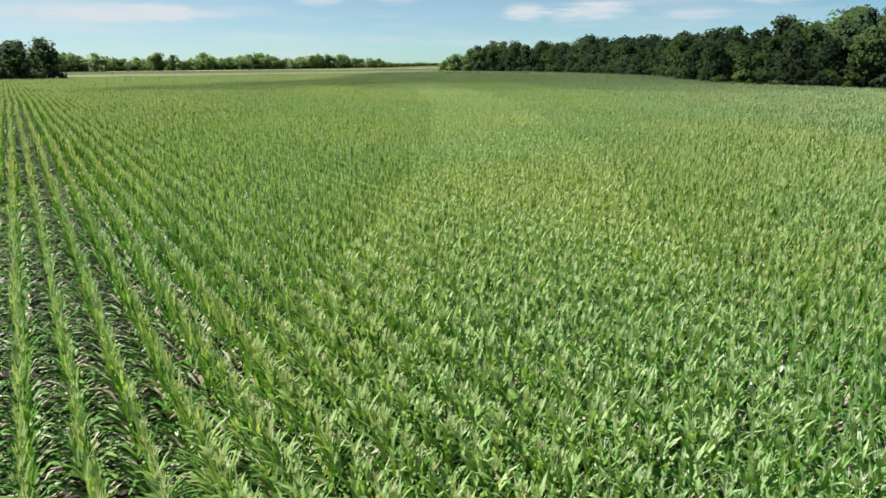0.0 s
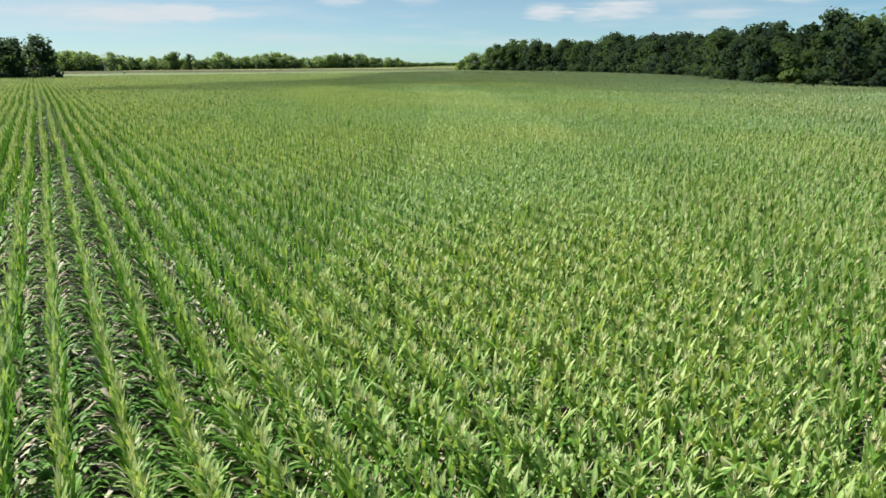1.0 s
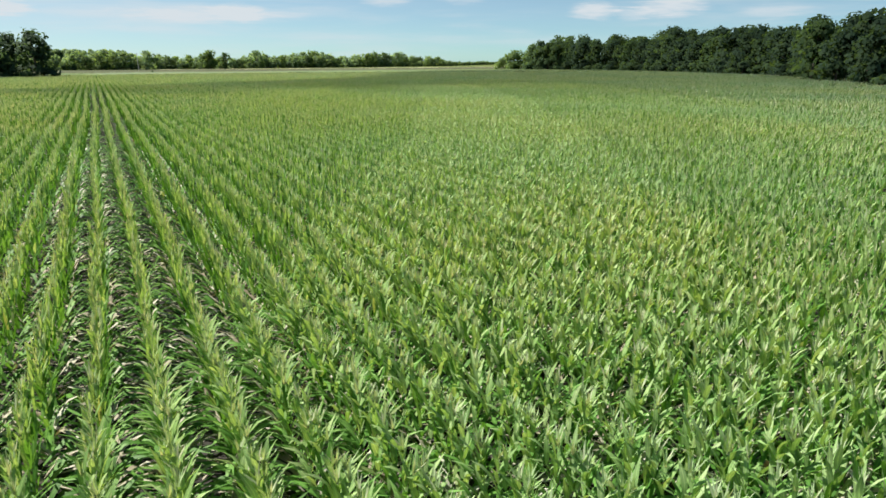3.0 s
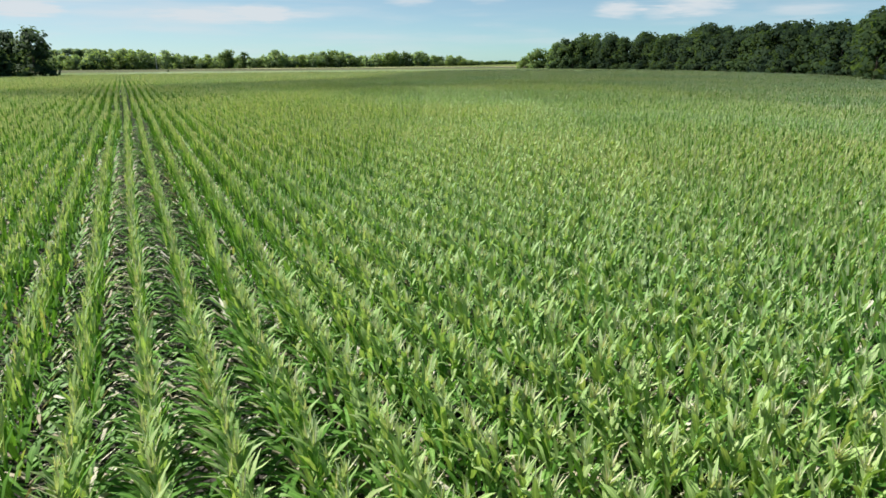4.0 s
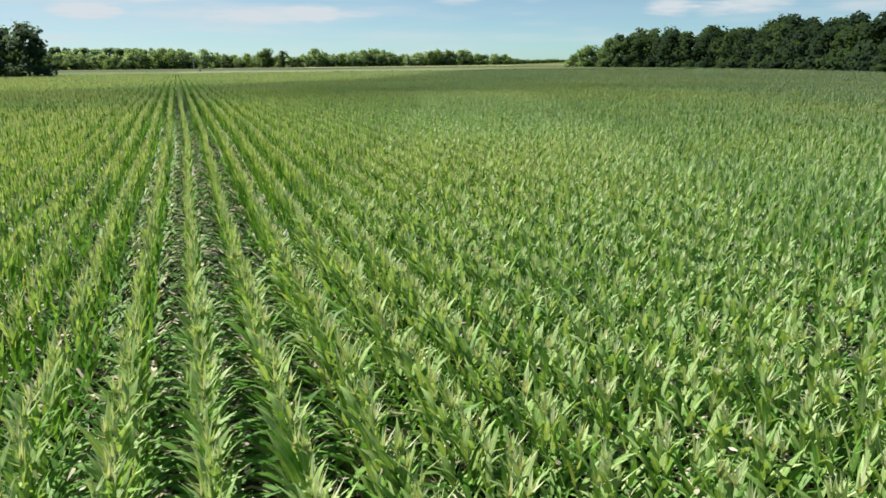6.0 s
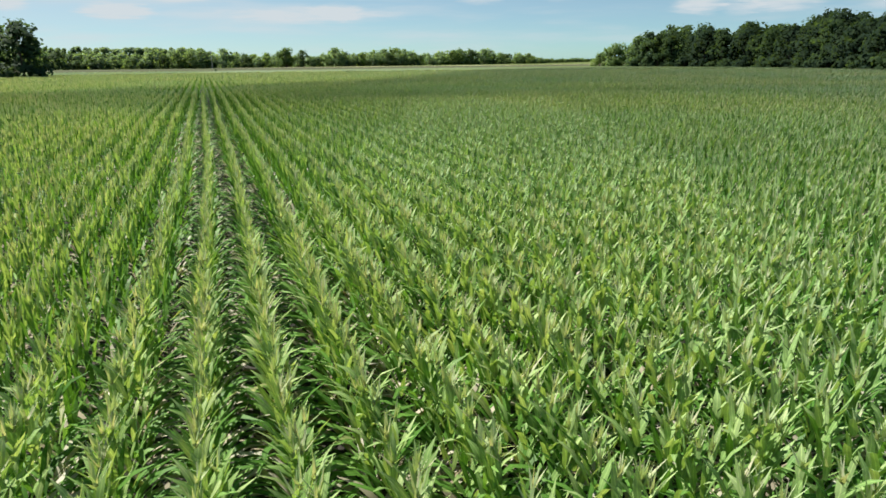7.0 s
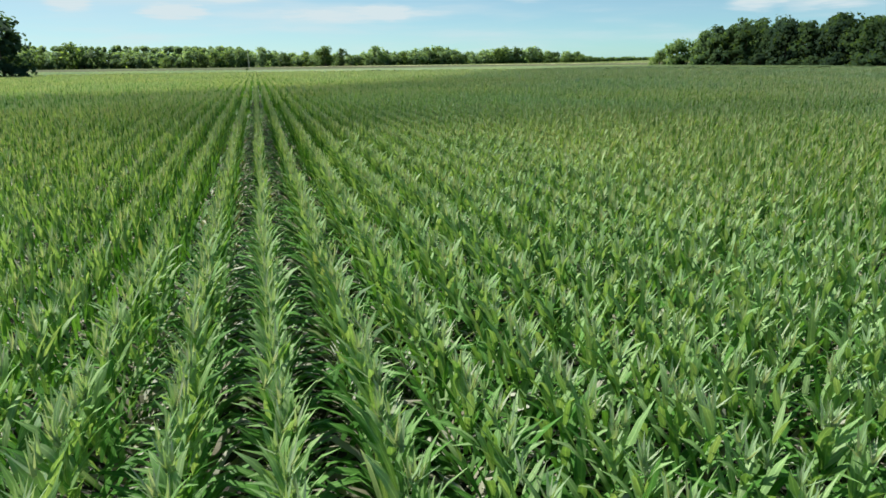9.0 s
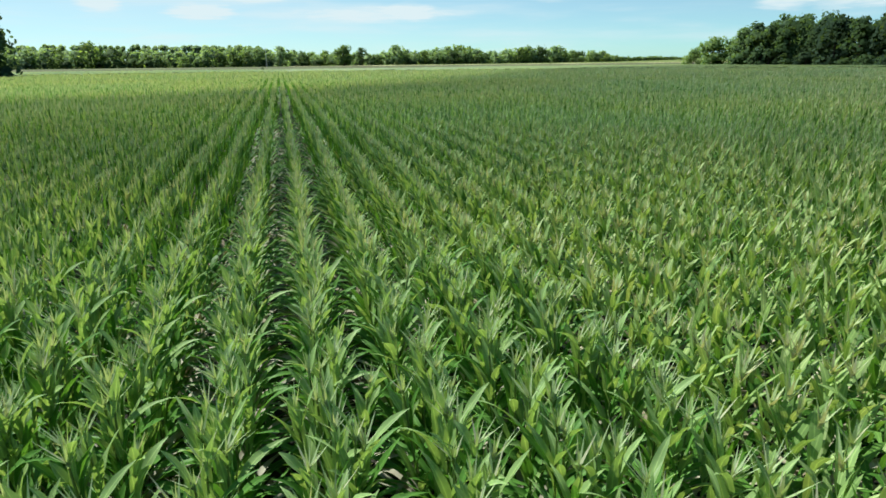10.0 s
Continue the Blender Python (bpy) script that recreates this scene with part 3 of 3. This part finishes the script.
BLOCK = (65.5 * ROW, 73.5 * ROW, 86.5, 91.6)   # the plants that stand as things of their own


def in_block(x, y):
    x = x - bend(y)
    return (x > BLOCK[0]) & (x < BLOCK[1]) & (y > BLOCK[2]) & (y < BLOCK[3])


NEAR, HALF, MID, WIDE, FAR = 5.0, 11.0, 24.0, 68.0, 165.0
CORN_MATS = [CORN_LEAF, TASSEL, STALK, DRY_GLINT_LEAF, LIT_TOP_LEAF]


def corn():
    rng = random.Random(3)
    kinds1 = [joined(plant_pieces(rng, 1)) for _ in range(16)]
    kinds2 = [joined(plant_pieces(rng, 2)) for _ in range(14)]
    kinds3 = [joined(plant_pieces(rng, 3)) for _ in range(12)]
    for v, *_ in kinds2 + kinds3:
        v[:, 0] *= np.interp(v[:, 2], [0.9, 1.4, 1.8], [1.0, 0.82, 0.62])
    x, y = row_places(-40, 110, -45, 125, 0.145, 1)
    d = off_track(x, y)
    s = (d < NEAR) & ~in_block(x, y)
    scatter("corn_crop", kinds1, x[s], y[s], 2, CORN_MATS, "rows of green tasselling corn under the flight")
    x, y = row_places(-60, 140, -60, 160, 0.165, 4)
    d = off_track(x, y)
    d = d + np.random.RandomState(20).uniform(-4, 4, d.shape) * (d > NEAR + 4)
    s = (d >= NEAR) & (d < HALF) & overlooked(x, y)
    scatter("corn_crop", kinds2, x[s], y[s], 5, CORN_MATS, "rows of green tasselling corn beside the flight")
    s = (d >= HALF) & (d < MID) & overlooked(x, y)
    scatter("corn_crop", kinds3, x[s], y[s], 9, CORN_MATS, "rows of green tasselling corn a little further off", (0.92, 1.05))
    # far rows: tufts of upright blades, a few plants to a tuft
    def tuft(low, high, tassels, span, wide):
        pcs = []
        for k in range(low + high + tassels):
            if k < low:
                v, f = tall_blade(np.array([rng.gauss(0, 0.03), rng.uniform(-span, span), rng.uniform(0.4, 0.75)]), rng.random() * 6.28, rng.uniform(0.08, 0.28), rng.uniform(0.5, 0.75), 0.16 * wide)
            elif k < low + high:
                v, f = tall_blade(np.array([rng.gauss(0, 0.03), span * (2 * (k - low + rng.random()) / high - 1), rng.uniform(1.42, 1.56)]), rng.random() * 6.28, rng.uniform(0.02, 0.12), rng.uniform(0.36, 0.5), 0.095 * wide)
            else:
                v, f = tall_blade(np.array([rng.gauss(0, 0.03), span * (2 * (k - low - high + rng.random()) / tassels - 1), rng.uniform(1.68, 1.8)]), rng.random() * 6.28, rng.uniform(0.02, 0.14), rng.uniform(0.26, 0.38), 0.075 * wide)
            # half the upper blades take the sunlit tone, lower ones the darker
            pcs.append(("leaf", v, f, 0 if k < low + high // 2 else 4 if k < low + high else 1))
        for k in range(4):
            # arching lower leaves that close the gap between rows
            v, f = tall_blade(np.array([rng.gauss(0, 0.04), span * (k - 1.5) / 2, rng.uniform(0.3, 0.6)]), math.pi * k + rng.uniform(-0.7, 0.7), rng.uniform(1.0, 1.5), rng.uniform(0.4, 0.55), 0.3 * wide)
            pcs.append(("leaf", v, f, 0))
        return joined(pcs)

    tufts = [tuft(5, 5, 5, 0.36, 1.0) for _ in range(12)]
    wide_tufts = [tuft(3, 3, 6, 0.66, 1.3) for _ in range(12)]
    x, y = row_places(-120, 230, -40, 260, 0.7, 6, 0.02)
    d = off_track(x, y)
    d = d + np.random.RandomState(21).uniform(-1, 1, d.shape) * np.interp(d, [20, 28, 50, 60], [4, 4, 14, 14])
    s = (d >= MID) & (d < WIDE) & overlooked(x, y)
    scatter("corn_crop", tufts, x[s], y[s], 7, CORN_MATS, "distant rows of green corn", (0.9, 1.06))
    x, y = row_places(-160, 310, -40, 300, 1.3, 10, 0.025)
    d = off_track(x, y)
    d = d + np.random.RandomState(22).uniform(-14, 14, d.shape)
    s = (d >= WIDE) & (d < FAR) & overlooked(x, y)
    scatter("corn_crop", wide_tufts, x[s], y[s], 11, CORN_MATS, "far rows of green corn towards the field's end", (0.9, 1.06))


def overlooked(x, y):
    """The part of the corn that lies before the flight, without the woods' ground."""
    ahead = (x > -24 - 0.42 * np.clip(y - 70, 0, None)) & (y > -36 + 0.36 * (x + 16)) & (y > -40)
    return ahead & ~in_wood(x, y)


def in_wood(x, y):
    near = (x > 122) & (y < 72 - (x - 122) * 0.72)
    far = (x > 158) & (x > 152 + np.clip(y - 88, 0, 150) * 0.47) & (y < 318)
    return near | far


def canopy():
    """The corn beyond: ridged leafy tops, row by row."""
    r = np.random.RandomState(8)
    xs = np.arange(-330, 560) * ROW
    ys = np.concatenate([np.arange(-40, 260, 3.3), np.arange(260, FIELD_END + 1, 3.5)])
    vs, fs, base = [], [], 0
    gx = np.repeat(xs, 2) + np.tile([0, ROW / 2], len(xs))
    X, Y = np.meshgrid(gx, ys, indexing="ij")
    top = np.tile([1.92, 1.5], len(xs))[:, None]
    Z = land(X, Y) + top + r.uniform(-0.14, 0.14, X.shape)
    X = X + bend(Y) + r.uniform(-0.1, 0.1, X.shape)
    n, m = X.shape
    i = np.arange(n * m).reshape(n, m)
    f = np.stack([i[:-1, :-1], i[1:, :-1], i[1:, 1:], i[:-1, 1:]], -1).reshape(-1, 4)
    cx, cy = X[:-1, :-1].ravel(), Y[:-1, :-1].ravel()
    d = off_track(cx, cy)
    out = ((d + r.uniform(-12, 12, d.shape) > FAR - 3) | ((d > NEAR + 1.5) & ~overlooked(cx, cy))) & ~in_wood(cx, cy)
    ob = new("corn_canopy", raw_mesh("corn_canopy", np.stack([X, Y, Z], -1).reshape(-1, 3), [f[out]], [FAR_CORN], smooth=True))
    tagged(ob, "far corn crop seen as a closed green canopy", "corn", kind="stuff")


FAR_CORN = solid_material("corn_canopy", [(0.3, (0.065, 0.11, 0.036)), (0.55, (0.11, 0.16, 0.056)), (0.75, (0.175, 0.205, 0.09))], 2.5, 0.6, 0.0, second=0.03, second_stops=[(0.38, (0.9, 0.95, 1.0)), (0.62, (1.2, 1.1, 0.8))])
corn()
canopy()


def corn_plants():
    """Single plants with their leaves, along the rows that are passed lowest."""
    rng = random.Random(17)
    kinds = []
    for k in range(7):
        root = new("corn_plant")
        root.empty_display_size = 0.2
        for name, v, f, m in plant_pieces(rng, 0):
            me = raw_mesh(name, v, [np.array([g for g in f if len(g) == c]) for c in (3, 4) if any(len(g) == c for g in f)], [CORN_MATS[m]], smooth=True, across=blade_across(name, len(v), True))
            part(name, me, root, "dry tan leaf, paled like a glint" if m == 3 else "pale upright top leaf, sunlit tone" if m == 4 else "")
        tagged(root, "green tasselling corn plant growing in its row", "corn plant", "corn plants in the rows")
        kinds.append(root)
    spots = []
    for n in range(math.ceil(BLOCK[0] / ROW), math.floor(BLOCK[1] / ROW) + 1):
        y = BLOCK[2] + 0.1
        while y < BLOCK[3]:
            spots.append((n * ROW + float(bend(y)) + rng.gauss(0, 0.03), y))
            y += rng.uniform(0.11, 0.18)
    for k, (x, y) in enumerate(spots):
        m = pose(x, y, float(land(x, y)), rng.gauss(0, 3), rng.gauss(0, 3), rng.choice((0, 180)) + rng.gauss(0, 20))
        if k < len(kinds):
            kinds[k].matrix_basis = m
        else:
            copy_thing(kinds[k % len(kinds)], m @ Matrix.Diagonal((1, 1, 1, 1)))


corn_plants()


def litter():
    """Dead leaves and straw on the soil between the rows."""
    r = np.random.RandomState(12)
    n = 56000
    x, y = r.uniform(-35, 75, n), r.uniform(-40, 105, n)
    keep = off_track(x, y) < 7
    x, y = x[keep], y[keep]
    rng = random.Random(5)
    kinds = []
    for k in range(8):
        v, f = strip((0, 0, 0.03), rng.random() * 6.28, 1.2, rng.uniform(0.15, 0.42), rng.uniform(0.025, 0.06), rng.uniform(0.2, 0.7), 3, False, rng.uniform(-1, 1))
        kinds.append(joined([("leaf", v, f, 0)]))
    ob = scatter("leaf_litter", kinds, x, y, 13, [DRY_GLINT_LEAF], "dry pale leaf litter on the soil between rows", turn=3.0)
    tagged(ob, category="litter")


litter()


# ---- clouds ----
def cloud_material():
    m, nt, out = node_mat("cloud_vapour")
    d = nt.nodes.new("ShaderNodeBsdfDiffuse")
    d.inputs["Color"].default_value = (0.9, 0.9, 0.92, 1)
    t = nt.nodes.new("ShaderNodeBsdfTransparent")
    mx = nt.nodes.new("ShaderNodeMixShader")
    n = noise_node(nt, 0.012, 5)
    r = nt.nodes.new("ShaderNodeMapRange")
    r.inputs[1].default_value, r.inputs[2].default_value = 0.3, 0.7
    r.inputs[3].default_value, r.inputs[4].default_value = 0.26, 0.37
    nt.links.new(n.outputs["Fac"], r.inputs[0])
    # the rim is thinner than the middle
    tc, sep = nt.nodes.new("ShaderNodeTexCoord"), nt.nodes.new("ShaderNodeSeparateXYZ")
    nt.links.new(tc.outputs["Object"], sep.inputs[0])
    rim = nt.nodes.new("ShaderNodeMapRange")
    rim.inputs[1].default_value, rim.inputs[2].default_value = -136, -88
    rim.inputs[3].default_value, rim.inputs[4].default_value = 0.3, 1.0
    nt.links.new(sep.outputs[1], rim.inputs[0])
    by = nt.nodes.new("ShaderNodeMath")
    by.operation = "MULTIPLY"
    nt.links.new(r.outputs[0], by.inputs[0])
    nt.links.new(rim.outputs[0], by.inputs[1])
    nt.links.new(by.outputs[0], mx.inputs[0])
    nt.links.new(t.outputs[0], mx.inputs[1])
    nt.links.new(d.outputs[0], mx.inputs[2])
    nt.links.new(mx.outputs[0], out.inputs["Surface"])
    return m


def cloud():
    """The cumulus whose shade lies over the far half of the field and the wood."""
    high = 900.0
    across, deep, turned = 62.0, 134.0, radians(-32)
    shade = Vector((146.4, 163, 0))
    mid = shade + TO_SUN * (high / TO_SUN.z)
    bm = bmesh.new()
    bmesh.ops.create_icosphere(bm, subdivisions=6, radius=1.0)
    for v in bm.verts:
        p = v.co.copy()
        flat = math.hypot(p.x, p.y) + 1e-6
        c, d = abs(p.x) / flat, abs(p.y) / flat
        square = max(c ** 4 + d ** 4, 0.1) ** -0.25
        turn = math.atan2(p.y, p.x)
        trail = 1 + 0.62 * math.exp(-(((turn + 2.59) / 0.06) ** 2))
        k = square * trail * (1 + 0.035 * noise.noise(p * 3.1) + 0.04 * noise.noise(p * 8) + 0.02 * noise.noise(p * 20))
        v.co = Vector((p.x * across * k, p.y * deep * k, (60 if p.z > 0 else 12) * p.z * (1 + 0.5 * noise.noise(p * 4))))
    me = bpy.data.meshes.new("cloud")
    bm.to_mesh(me)
    bm.free()
    me.materials.append(cloud_material())
    ob = new("cloud", me)
    ob.matrix_world = Matrix.LocRotScale(mid, Euler((0, 0, turned)), None)
    tagged(ob, "white fair-weather cumulus cloud before the sun", "cloud", kind="structure")


cloud()
